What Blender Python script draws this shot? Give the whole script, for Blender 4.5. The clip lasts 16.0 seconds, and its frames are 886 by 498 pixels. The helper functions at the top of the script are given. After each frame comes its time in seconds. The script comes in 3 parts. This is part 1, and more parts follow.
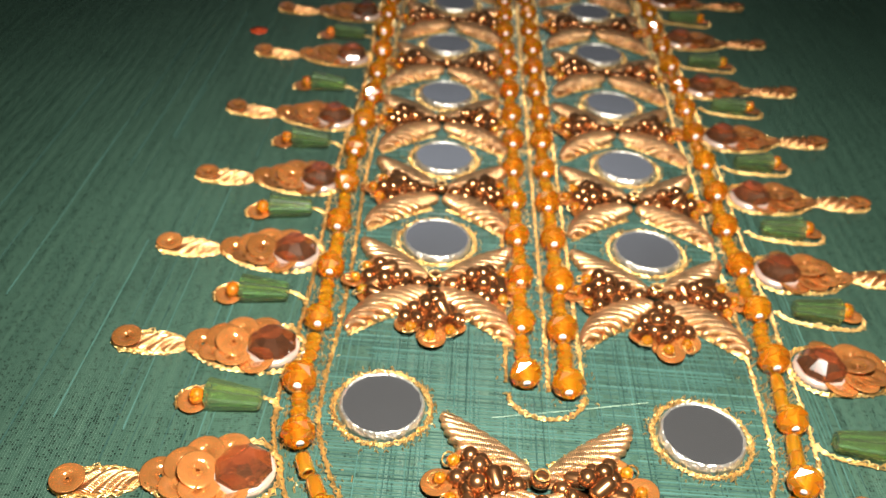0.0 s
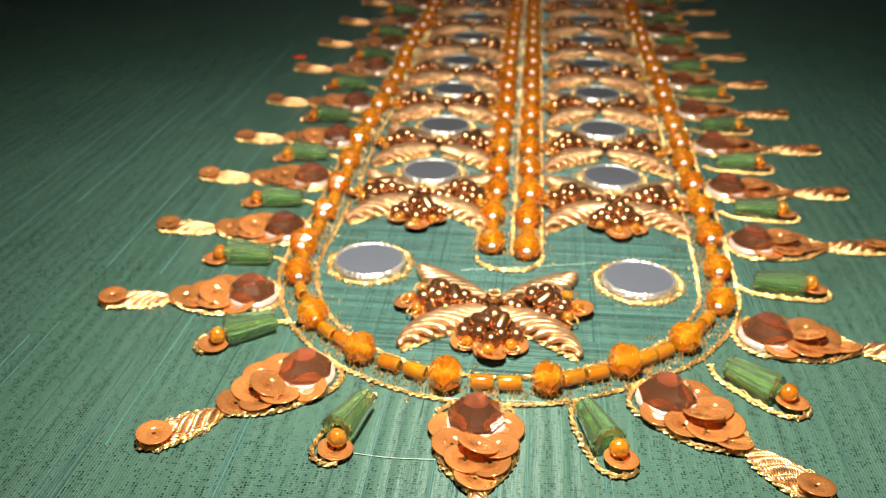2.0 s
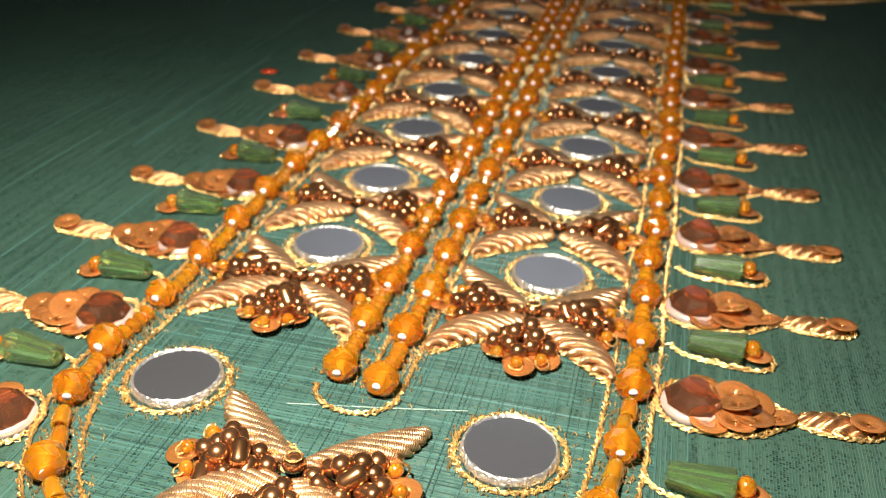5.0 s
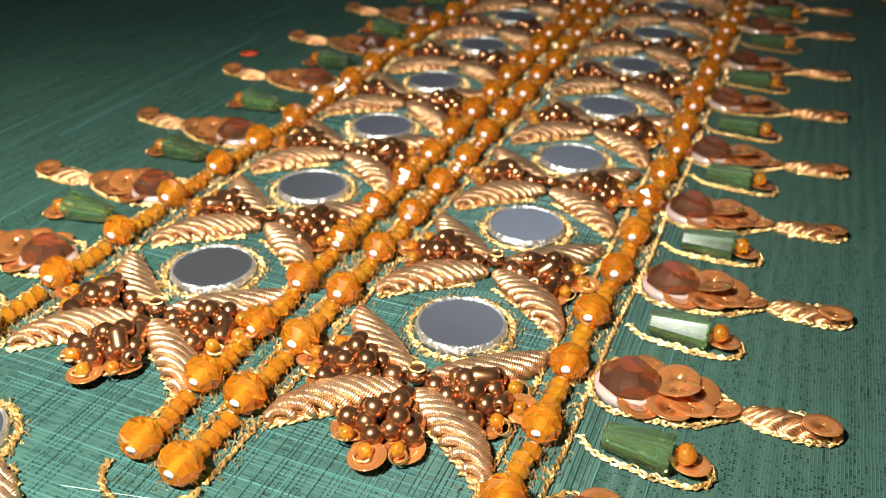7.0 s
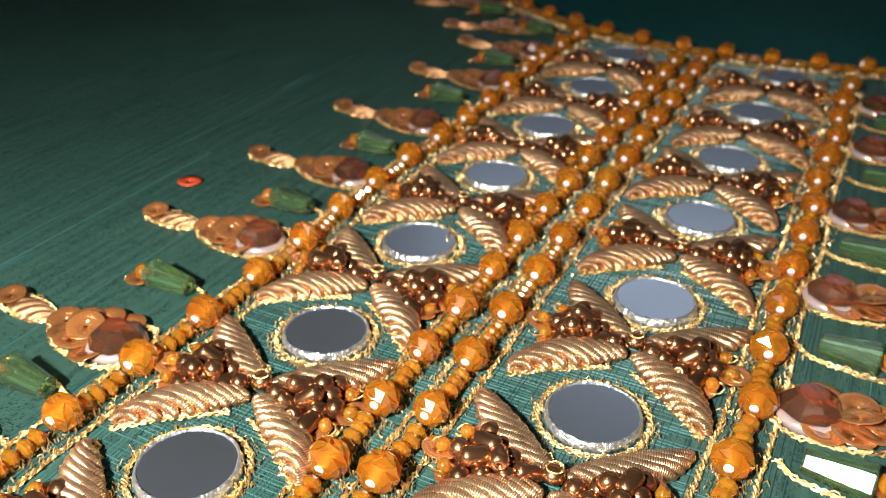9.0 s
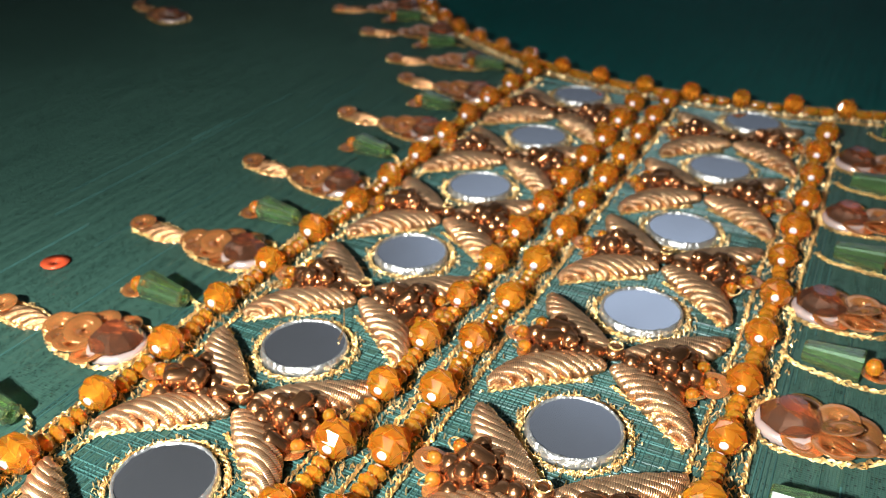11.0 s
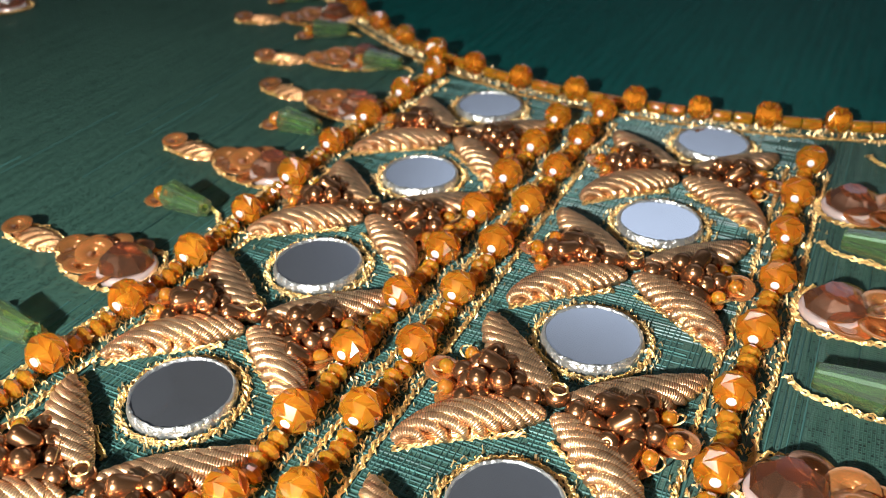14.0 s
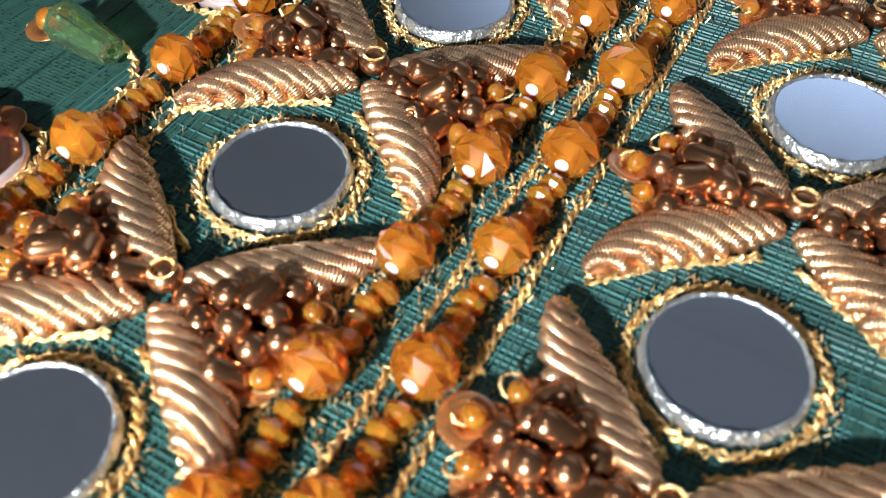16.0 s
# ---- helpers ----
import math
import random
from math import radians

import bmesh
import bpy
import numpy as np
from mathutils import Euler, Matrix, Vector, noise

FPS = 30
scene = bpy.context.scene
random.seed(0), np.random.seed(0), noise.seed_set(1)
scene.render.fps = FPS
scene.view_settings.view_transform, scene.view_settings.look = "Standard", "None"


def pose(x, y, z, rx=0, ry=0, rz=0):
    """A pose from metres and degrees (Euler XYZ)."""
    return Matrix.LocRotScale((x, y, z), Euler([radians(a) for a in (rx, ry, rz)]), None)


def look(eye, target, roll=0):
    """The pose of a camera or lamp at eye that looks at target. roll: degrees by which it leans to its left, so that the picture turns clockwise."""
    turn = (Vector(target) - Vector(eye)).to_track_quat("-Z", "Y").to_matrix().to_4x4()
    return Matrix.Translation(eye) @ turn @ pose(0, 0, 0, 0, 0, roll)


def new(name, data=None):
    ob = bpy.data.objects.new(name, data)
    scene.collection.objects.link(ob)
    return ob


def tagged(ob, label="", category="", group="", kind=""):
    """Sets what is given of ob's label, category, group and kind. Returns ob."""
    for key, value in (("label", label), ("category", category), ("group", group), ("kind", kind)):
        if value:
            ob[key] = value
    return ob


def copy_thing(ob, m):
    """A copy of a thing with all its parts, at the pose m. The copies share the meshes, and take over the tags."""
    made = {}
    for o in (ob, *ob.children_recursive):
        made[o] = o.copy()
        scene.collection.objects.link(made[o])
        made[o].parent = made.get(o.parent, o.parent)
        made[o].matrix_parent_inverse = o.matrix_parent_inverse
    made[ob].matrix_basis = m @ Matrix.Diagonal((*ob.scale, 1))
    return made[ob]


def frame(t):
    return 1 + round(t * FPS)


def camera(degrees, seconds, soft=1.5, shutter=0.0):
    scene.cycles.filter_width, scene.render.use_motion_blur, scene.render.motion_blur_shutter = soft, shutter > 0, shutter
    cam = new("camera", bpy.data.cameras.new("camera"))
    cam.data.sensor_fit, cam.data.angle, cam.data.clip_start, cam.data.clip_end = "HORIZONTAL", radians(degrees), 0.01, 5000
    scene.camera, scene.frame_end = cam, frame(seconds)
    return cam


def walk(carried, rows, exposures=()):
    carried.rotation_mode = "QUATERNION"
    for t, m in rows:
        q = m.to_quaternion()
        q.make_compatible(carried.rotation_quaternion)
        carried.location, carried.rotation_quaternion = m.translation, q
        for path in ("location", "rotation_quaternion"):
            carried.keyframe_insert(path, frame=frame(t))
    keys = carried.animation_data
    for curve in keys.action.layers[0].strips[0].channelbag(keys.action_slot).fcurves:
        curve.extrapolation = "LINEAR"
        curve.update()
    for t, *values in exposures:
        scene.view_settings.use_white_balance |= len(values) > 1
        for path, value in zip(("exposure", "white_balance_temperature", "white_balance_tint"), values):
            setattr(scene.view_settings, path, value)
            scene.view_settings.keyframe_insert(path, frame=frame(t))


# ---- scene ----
# An embroidered neckline panel on green silk, lit by a small torch. Plans are in centimetres, the world in metres.
CM = 0.01
cam = camera(53.87, 16.0, 0.7)
cam.data.dof.use_dof = True
cam.data.dof.focus_distance = 0.071
cam.data.dof.aperture_fstop = 62.0
walk(cam, [
    (0.0, pose(-0.01333, -0.07546, 0.07072, 53.48, -3.42, 2.55)),
    (0.5, pose(-0.01181, -0.09461, 0.06523, 57.25, -1.98, 2.63)),
    (1.0, pose(-0.00737, -0.09930, 0.06177, 59.75, -0.80, 3.51)),
    (1.5, pose(-0.00686, -0.10635, 0.05719, 61.61, -0.13, 4.98)),
    (2.0, pose(0.00120, -0.10872, 0.05492, 62.43, -0.26, 6.06)),
    (2.5, pose(0.00526, -0.10947, 0.05384, 62.24, -0.63, 6.65)),
    (3.0, pose(0.00970, -0.10113, 0.05353, 61.57, -1.33, 7.17)),
    (3.5, pose(0.00594, -0.10202, 0.05359, 61.59, -1.81, 8.46)),
    (4.0, pose(0.00733, -0.10121, 0.05032, 61.52, -2.42, 10.69)),
    (4.5, pose(0.02036, -0.08161, 0.05374, 61.42, -2.72, 12.22)),
    (4.7, pose(0.02193, -0.07769, 0.05553, 61.45, -2.35, 13.10)),
    (6.8, pose(0.03930, -0.04465, 0.05185, 59.50, -0.69, 21.60)),
    (7.0, pose(0.03932, -0.04515, 0.05160, 59.59, -0.92, 22.16)),
    (7.5, pose(0.03678, -0.03697, 0.05333, 59.55, -1.20, 23.67)),
    (8.0, pose(0.03257, -0.02561, 0.05361, 59.94, -1.09, 25.20)),
    (8.5, pose(0.03146, -0.00981, 0.05334, 60.17, -0.85, 26.19)),
    (9.0, pose(0.03004, 0.00354, 0.05454, 60.10, -0.55, 26.88)),
    (9.5, pose(0.02827, 0.01006, 0.05544, 60.57, -0.79, 27.04)),
    (9.7, pose(0.02832, 0.01354, 0.05600, 60.68, -0.84, 27.18)),
    (11.8, pose(0.03295, 0.03483, 0.05346, 59.47, 0.18, 26.61)),
    (12.0, pose(0.03300, 0.03813, 0.05275, 59.14, 0.43, 26.72)),
    (12.5, pose(0.02929, 0.04768, 0.05205, 58.31, 0.70, 26.25)),
    (13.0, pose(0.02964, 0.05193, 0.04991, 57.70, 0.82, 26.53)),
    (13.5, pose(0.03193, 0.06247, 0.05145, 57.33, 1.30, 26.63)),
    (14.0, pose(0.03030, 0.07066, 0.05070, 57.08, 1.06, 26.21)),
    (14.5, pose(0.02806, 0.07768, 0.05008, 55.65, 1.08, 27.18)),
    (15.0, pose(0.02430, 0.08610, 0.04494, 50.54, 1.50, 29.05)),
    (15.5, pose(0.01780, 0.09580, 0.03940, 44.33, 0.55, 29.64)),
    (16.0, pose(0.01390, 0.10280, 0.04040, 39.80, 0.35, 30.00)),
], exposures=[(0.0, -0.1, 6500, 10), (3.0, -0.08, 6550, 10), (4.0, -0.35, 6600, 11), (4.5, -0.2, 6600, 12), (7.0, 0.12, 5950, 9), (9.5, 0.75, 5600, 8), (12.0, 1.36, 5650, 8), (14.0, 1.66, 5700, 9), (15.0, 1.9, 5550, 9), (16.0, 1.78, 5100, 8)])

# ---- light ----
world = bpy.data.worlds.new("room_air")
world.use_nodes = True
world.node_tree.nodes["Background"].inputs[0].default_value = (0.5, 0.55, 0.65, 1)
world.node_tree.nodes["Background"].inputs[1].default_value = 0.02
scene.world = world


def lamp(name, kind, energy, m, colour=(1, 1, 1), size=0.01, size_y=None):
    data = bpy.data.lights.new(name, kind)
    data.energy, data.color = energy, colour
    if kind == "AREA":
        data.shape, data.size, data.size_y = "RECTANGLE", size, size_y or size
    else:
        data.shadow_soft_size = size
    ob = new(name, data)
    ob.matrix_world = m
    return ob


torch = lamp("torch", "SPOT", 2.35, look((-0.004, -0.055, 0.100), (0.0, 0.004, 0.0)), (1.0, 0.93, 0.82), 0.005)
torch.data.spot_size, torch.data.spot_blend = radians(118), 1.0
# Unseen overhead fill, added to lift the cloth's dark corners and the walls.
lamp("room_fill", "AREA", 2.0, look((-0.5, -0.5, 2.2), (-0.1, 0.1, 0.0)), (1.0, 0.95, 0.86), 0.5)
# Unseen fill, added to brighten the north wall that the mirrors reflect.
lamp("wall_fill", "AREA", 2.1, look((-0.12, 1.52, 1.10), (-0.12, 1.9, 1.14)), (0.90, 0.94, 1.0), 1.6, 0.1)


# ---- materials ----
def material(name):
    mat = bpy.data.materials.new(name)
    mat.use_nodes = True
    nodes, links = mat.node_tree.nodes, mat.node_tree.links
    return mat, nodes, links, nodes["Principled BSDF"]


def surface(name, colour, rough=0.4, metal=0.0, vary=0.15, grain=900.0, bump=0.15, depth=0.0002, transmission=0.0, ior=1.5, coat=0.0, random_tone=0.0):
    """A surface with grain and tone variation at two scales, and a tone of its own for each piece."""
    mat, nodes, links, bsdf = material(name)
    coords = nodes.new("ShaderNodeTexCoord")
    fine, broad = nodes.new("ShaderNodeTexNoise"), nodes.new("ShaderNodeTexNoise")
    fine.inputs["Scale"].default_value, broad.inputs["Scale"].default_value = grain, grain / 7
    links.new(coords.outputs["Object"], fine.inputs["Vector"])
    links.new(coords.outputs["Object"], broad.inputs["Vector"])
    both = nodes.new("ShaderNodeMath")
    both.operation = "ADD"
    links.new(fine.outputs["Fac"], both.inputs[0])
    links.new(broad.outputs["Fac"], both.inputs[1])
    info = nodes.new("ShaderNodeObjectInfo")
    tone = nodes.new("ShaderNodeMapRange")
    tone.inputs[1].default_value, tone.inputs[2].default_value = 0.5, 1.5
    tone.inputs[3].default_value, tone.inputs[4].default_value = 1 - vary, 1 + vary
    links.new(both.outputs[0], tone.inputs[0])
    own = nodes.new("ShaderNodeMapRange")
    own.inputs[3].default_value, own.inputs[4].default_value = 1 - random_tone, 1 + random_tone
    links.new(info.outputs["Random"], own.inputs[0])
    times = nodes.new("ShaderNodeMath")
    times.operation = "MULTIPLY"
    links.new(tone.outputs[0], times.inputs[0])
    links.new(own.outputs[0], times.inputs[1])
    hue = nodes.new("ShaderNodeHueSaturation")
    hue.inputs["Color"].default_value = (*colour, 1)
    links.new(times.outputs[0], hue.inputs["Value"])
    links.new(hue.outputs[0], bsdf.inputs["Base Color"])
    rough_map = nodes.new("ShaderNodeMapRange")
    rough_map.inputs[3].default_value, rough_map.inputs[4].default_value = rough * 0.75, rough * 1.3
    links.new(broad.outputs["Fac"], rough_map.inputs[0])
    links.new(rough_map.outputs[0], bsdf.inputs["Roughness"])
    bsdf.inputs["Metallic"].default_value = metal
    bsdf.inputs["Transmission Weight"].default_value = transmission
    bsdf.inputs["IOR"].default_value = ior
    bsdf.inputs["Coat Weight"].default_value = coat
    bsdf.inputs["Coat Roughness"].default_value = 0.12
    if bump:
        relief = nodes.new("ShaderNodeBump")
        relief.inputs["Strength"].default_value, relief.inputs["Distance"].default_value = bump, depth
        links.new(fine.outputs["Fac"], relief.inputs["Height"])
        links.new(relief.outputs[0], bsdf.inputs["Normal"])
    return mat


def woven(name, colour, gap_colour, sheen):
    """Silk with slubbed ribs along y and a fine open weave between them."""
    mat, nodes, links, bsdf = material(name)
    coords = nodes.new("ShaderNodeTexCoord")
    bend = nodes.new("ShaderNodeTexNoise")
    bend.inputs["Scale"].default_value = 60
    links.new(coords.outputs["Object"], bend.inputs["Vector"])
    moved = nodes.new("ShaderNodeVectorMath")
    moved.operation = "MULTIPLY_ADD"
    moved.inputs[1].default_value = (0.0014, 0.0014, 0)
    links.new(bend.outputs["Color"], moved.inputs[0])
    links.new(coords.outputs["Object"], moved.inputs[2])
    turned = nodes.new("ShaderNodeMapping")
    turned.inputs["Rotation"].default_value = (0, 0, radians(90))
    links.new(moved.outputs[0], turned.inputs["Vector"])
    weave = nodes.new("ShaderNodeTexBrick")
    weave.offset = 0.0
    weave.inputs["Scale"].default_value = 1.0
    weave.inputs["Brick Width"].default_value = 0.00030
    weave.inputs["Row Height"].default_value = 0.00030
    weave.inputs["Mortar Size"].default_value = 0.00006
    weave.inputs["Mortar Smooth"].default_value = 0.6
    weave.inputs["Color1"].default_value = (0, 0, 0, 1)
    weave.inputs["Color2"].default_value = (1, 1, 1, 1)
    weave.inputs["Mortar"].default_value = (1, 1, 1, 1)
    links.new(turned.outputs[0], weave.inputs["Vector"])
    rib = nodes.new("ShaderNodeTexWave")
    rib.wave_type, rib.bands_direction = "BANDS", "X"
    rib.inputs["Scale"].default_value = 170
    rib.inputs["Distortion"].default_value = 1.5
    rib.inputs["Detail"].default_value = 2
    rib.inputs["Detail Scale"].default_value = 1.2
    links.new(moved.outputs[0], rib.inputs["Vector"])
    slub = nodes.new("ShaderNodeTexNoise")
    slub.inputs["Scale"].default_value = 1.0
    slub.inputs["Detail"].default_value = 5
    stretch = nodes.new("ShaderNodeMapping")
    stretch.inputs["Scale"].default_value = (900, 60, 1)
    links.new(coords.outputs["Object"], stretch.inputs["Vector"])
    links.new(stretch.outputs[0], slub.inputs["Vector"])
    broad = nodes.new("ShaderNodeTexNoise")
    broad.inputs["Scale"].default_value = 14
    broad.inputs["Detail"].default_value = 4
    links.new(coords.outputs["Object"], broad.inputs["Vector"])
    mixed = nodes.new("ShaderNodeMix")
    mixed.data_type = "RGBA"
    mixed.inputs["A"].default_value, mixed.inputs["B"].default_value = (*gap_colour, 1), (*colour, 1)
    height = nodes.new("ShaderNodeMath")
    height.operation = "MULTIPLY_ADD"
    links.new(rib.outputs["Fac"], height.inputs[0])
    height.inputs[1].default_value = 0.3
    links.new(slub.outputs["Fac"], height.inputs[2])
    spread = nodes.new("ShaderNodeMapRange")
    spread.inputs[1].default_value, spread.inputs[2].default_value = 0.25, 0.9
    links.new(height.outputs[0], spread.inputs[0])
    links.new(spread.outputs[0], mixed.inputs["Factor"])
    woven_in = nodes.new("ShaderNodeMix")
    woven_in.data_type, woven_in.blend_type = "RGBA", "MULTIPLY"
    woven_in.inputs["Factor"].default_value = 1.0
    links.new(mixed.outputs["Result"], woven_in.inputs["A"])
    holes = nodes.new("ShaderNodeMath")
    holes.operation = "MULTIPLY_ADD"
    holes.inputs[1].default_value = 1.0
    links.new(slub.outputs["Fac"], holes.inputs[0])
    links.new(weave.outputs["Color"], holes.inputs[2])
    shade = nodes.new("ShaderNodeMapRange")
    shade.inputs[1].default_value, shade.inputs[2].default_value = 0.55, 0.90
    shade.inputs[3].default_value, shade.inputs[4].default_value = 0.18, 1.0
    links.new(holes.outputs[0], shade.inputs[0])
    links.new(shade.outputs[0], woven_in.inputs["B"])
    patch = nodes.new("ShaderNodeTexNoise")
    patch.inputs["Scale"].default_value = 420
    patch.inputs["Detail"].default_value = 3
    links.new(coords.outputs["Object"], patch.inputs["Vector"])
    open_weave = nodes.new("ShaderNodeMapRange")
    open_weave.inputs[1].default_value, open_weave.inputs[2].default_value = 0.35, 0.65
    open_weave.inputs[3].default_value, open_weave.inputs[4].default_value = 0.9, 1.0
    links.new(patch.outputs["Fac"], open_weave.inputs[0])
    links.new(open_weave.outputs[0], woven_in.inputs["Factor"])
    cloudy = nodes.new("ShaderNodeHueSaturation")
    value = nodes.new("ShaderNodeMapRange")
    value.inputs[1].default_value, value.inputs[2].default_value = 0.3, 0.7
    value.inputs[3].default_value, value.inputs[4].default_value = 0.85, 1.15
    links.new(broad.outputs["Fac"], value.inputs[0])
    links.new(value.outputs[0], cloudy.inputs["Value"])
    links.new(woven_in.outputs["Result"], cloudy.inputs["Color"])
    links.new(cloudy.outputs[0], bsdf.inputs["Base Color"])
    bsdf.inputs["Roughness"].default_value = 0.4
    bsdf.inputs["Specular IOR Level"].default_value = sheen
    bsdf.inputs["Specular Tint"].default_value = (0.80, 1.0, 0.90, 1)
    bsdf.inputs["IOR"].default_value = 1.5
    bsdf.inputs["Anisotropic"].default_value = 0.97
    grain = nodes.new("ShaderNodeCombineXYZ")
    grain.inputs[1].default_value = 1.0
    links.new(grain.outputs[0], bsdf.inputs["Tangent"])
    total = nodes.new("ShaderNodeMath")
    total.operation = "MULTIPLY_ADD"
    total.inputs[1].default_value = 1.0
    links.new(weave.outputs["Fac"], total.inputs[0])
    links.new(height.outputs[0], total.inputs[2])
    relief = nodes.new("ShaderNodeBump")
    relief.inputs["Strength"].default_value, relief.inputs["Distance"].default_value = 0.35, 0.0003
    links.new(total.outputs[0], relief.inputs["Height"])
    links.new(relief.outputs[0], bsdf.inputs["Normal"])
    return mat


def coiled(name, colour, turns, rough):
    """Metal thread wound in fine coils, across the u of the mesh."""
    mat, nodes, links, bsdf = material(name)
    coords = nodes.new("ShaderNodeTexCoord")
    wave = nodes.new("ShaderNodeTexWave")
    wave.wave_type, wave.bands_direction = "BANDS", "X"
    wave.inputs["Scale"].default_value = turns
    wave.inputs["Distortion"].default_value = 1.0
    links.new(coords.outputs["UV"], wave.inputs["Vector"])
    spots = nodes.new("ShaderNodeTexNoise")
    spots.inputs["Scale"].default_value = 700
    links.new(coords.outputs["Object"], spots.inputs["Vector"])
    ramp = nodes.new("ShaderNodeMapRange")
    ramp.inputs[1].default_value, ramp.inputs[2].default_value = 0.3, 0.7
    ramp.inputs[3].default_value, ramp.inputs[4].default_value = 0.6, 1.15
    links.new(spots.outputs["Fac"], ramp.inputs[0])
    hue = nodes.new("ShaderNodeHueSaturation")
    hue.inputs["Color"].default_value = (*colour, 1)
    gaps = nodes.new("ShaderNodeMapRange")
    gaps.inputs[1].default_value, gaps.inputs[2].default_value = 0.05, 0.5
    gaps.inputs[3].default_value, gaps.inputs[4].default_value = 0.82, 1.10
    links.new(wave.outputs["Fac"], gaps.inputs[0])
    shade = nodes.new("ShaderNodeMath")
    shade.operation = "MULTIPLY"
    links.new(ramp.outputs[0], shade.inputs[0])
    links.new(gaps.outputs[0], shade.inputs[1])
    links.new(shade.outputs[0], hue.inputs["Value"])
    links.new(hue.outputs[0], bsdf.inputs["Base Color"])
    bsdf.inputs["Metallic"].default_value = 0.95
    bsdf.inputs["Roughness"].default_value = rough
    relief = nodes.new("ShaderNodeBump")
    relief.inputs["Strength"].default_value, relief.inputs["Distance"].default_value = 0.5, 0.00012
    links.new(wave.outputs["Fac"], relief.inputs["Height"])
    links.new(relief.outputs[0], bsdf.inputs["Normal"])
    return mat


M_SILK = woven("green_silk", (0.040, 0.084, 0.061), (0.027, 0.062, 0.046), 0.26)
M_LINING = woven("teal_lining", (0.006, 0.070, 0.060), (0.004, 0.052, 0.045), 0.08)
M_AMBER = surface("amber_glass", (1.0, 0.36, 0.016), 0.05, 0.0, 0.06, 300, 0.0, 0.0002, 0.82, 1.42, 1.0, 0.12)
M_AMBER_SMALL = surface("amber_seed_glass", (1.0, 0.41, 0.025), 0.05, 0.0, 0.06, 300, 0.0, 0.0002, 0.80, 1.42, 1.0, 0.14)
for glass in (M_AMBER, M_AMBER_SMALL):
    inner = glass.node_tree.nodes["Principled BSDF"]
    inner.inputs["Subsurface Weight"].default_value = 0.7
    inner.inputs["Subsurface Radius"].default_value = (1.0, 0.6, 0.2)
    inner.inputs["Subsurface Scale"].default_value = 0.001
M_CORE = surface("pale_bead_bore", (0.85, 0.72, 0.72), 0.3, 0.0, 0.1, 900, 0.1)
M_BRONZE = surface("bronze_bead", (0.44, 0.21, 0.09), 0.24, 0.95, 0.15, 600, 0.05, 0.0002, random_tone=0.25)
M_SEQUIN = surface("copper_sequin", (0.98, 0.40, 0.11), 0.11, 0.45, 0.2, 350, 0.08, 0.0002, 0.65, 1.45, 1.0, 0.25)
M_LEAF = coiled("copper_zari_coil", (0.95, 0.50, 0.22), 14, 0.33)
M_COIL = coiled("copper_coil_wire", (1.0, 0.61, 0.32), 16, 0.29)
M_COIL.node_tree.nodes["Principled BSDF"].inputs["Metallic"].default_value = 0.9
coil_relief = M_COIL.node_tree.nodes["Bump"]
coil_relief.inputs["Strength"].default_value, coil_relief.inputs["Distance"].default_value = 0.55, 0.00014
M_YARN = surface("green_silk_yarn", (0.036, 0.088, 0.076), 0.42, 0.0, 0.25, 500, 0.0)
M_YARN.node_tree.nodes["Principled BSDF"].inputs["Specular IOR Level"].default_value = 0.3
yarn_nodes, yarn_links = M_YARN.node_tree.nodes, M_YARN.node_tree.links
strand_tone = yarn_nodes.new("ShaderNodeNewGeometry")
strand_range = yarn_nodes.new("ShaderNodeMapRange")
strand_range.inputs[3].default_value, strand_range.inputs[4].default_value = 0.6, 1.6
yarn_links.new(strand_tone.outputs["Random Per Island"], strand_range.inputs[0])
yarn_links.new(strand_range.outputs[0], yarn_nodes["Hue/Saturation/Value"].inputs["Value"])
M_CORD = coiled("gold_cord", (0.96, 0.64, 0.25), 40, 0.32)
M_STITCH = coiled("fine_gold_stitch", (1.0, 0.74, 0.36), 40, 0.42)
M_MIRROR = surface("mirror_glass", (0.80, 0.82, 0.86), 0.05, 0.955, 0.03, 200, 0.0)
M_SILVER = surface("silver_foil", (0.64, 0.63, 0.58), 0.3, 0.85, 0.2, 1400, 0.8, 0.0006)
M_GREEN = surface("green_glass", (0.70, 0.97, 0.48), 0.03, 0.0, 0.06, 300, 0.0, 0.0002, 0.96, 1.5, 0.6, 0.12)
M_STONE = surface("brown_crystal", (0.70, 0.33, 0.17), 0.04, 0.0, 0.1, 300, 0.0, 0.0002, 0.95, 1.52, 0.6, 0.2)
M_CUP = surface("pale_setting", (0.78, 0.60, 0.52), 0.2, 0.6, 0.15, 800, 0.3)
M_RED = surface("red_sequin", (0.75, 0.10, 0.03), 0.25, 0.3, 0.1, 400, 0.1)
M_THREAD = surface("pale_thread", (0.20, 0.30, 0.22), 0.5, 0.0, 0.2, 2000, 0.3)
M_WALL = surface("wall_paint", (0.44, 0.45, 0.48), 0.7, 0.0, 0.08, 14, 0.1, 0.002)
# Darker than the walls, to dim what the mirrors reflect at steep angles.
M_CEILING = surface("unseen_dull_ceiling", (0.27, 0.275, 0.30), 0.6, 0.0, 0.15, 20, 0.1, 0.002)
M_TABLE = surface("table_wood", (0.30, 0.18, 0.09), 0.4, 0.0, 0.25, 40, 0.1, 0.001)


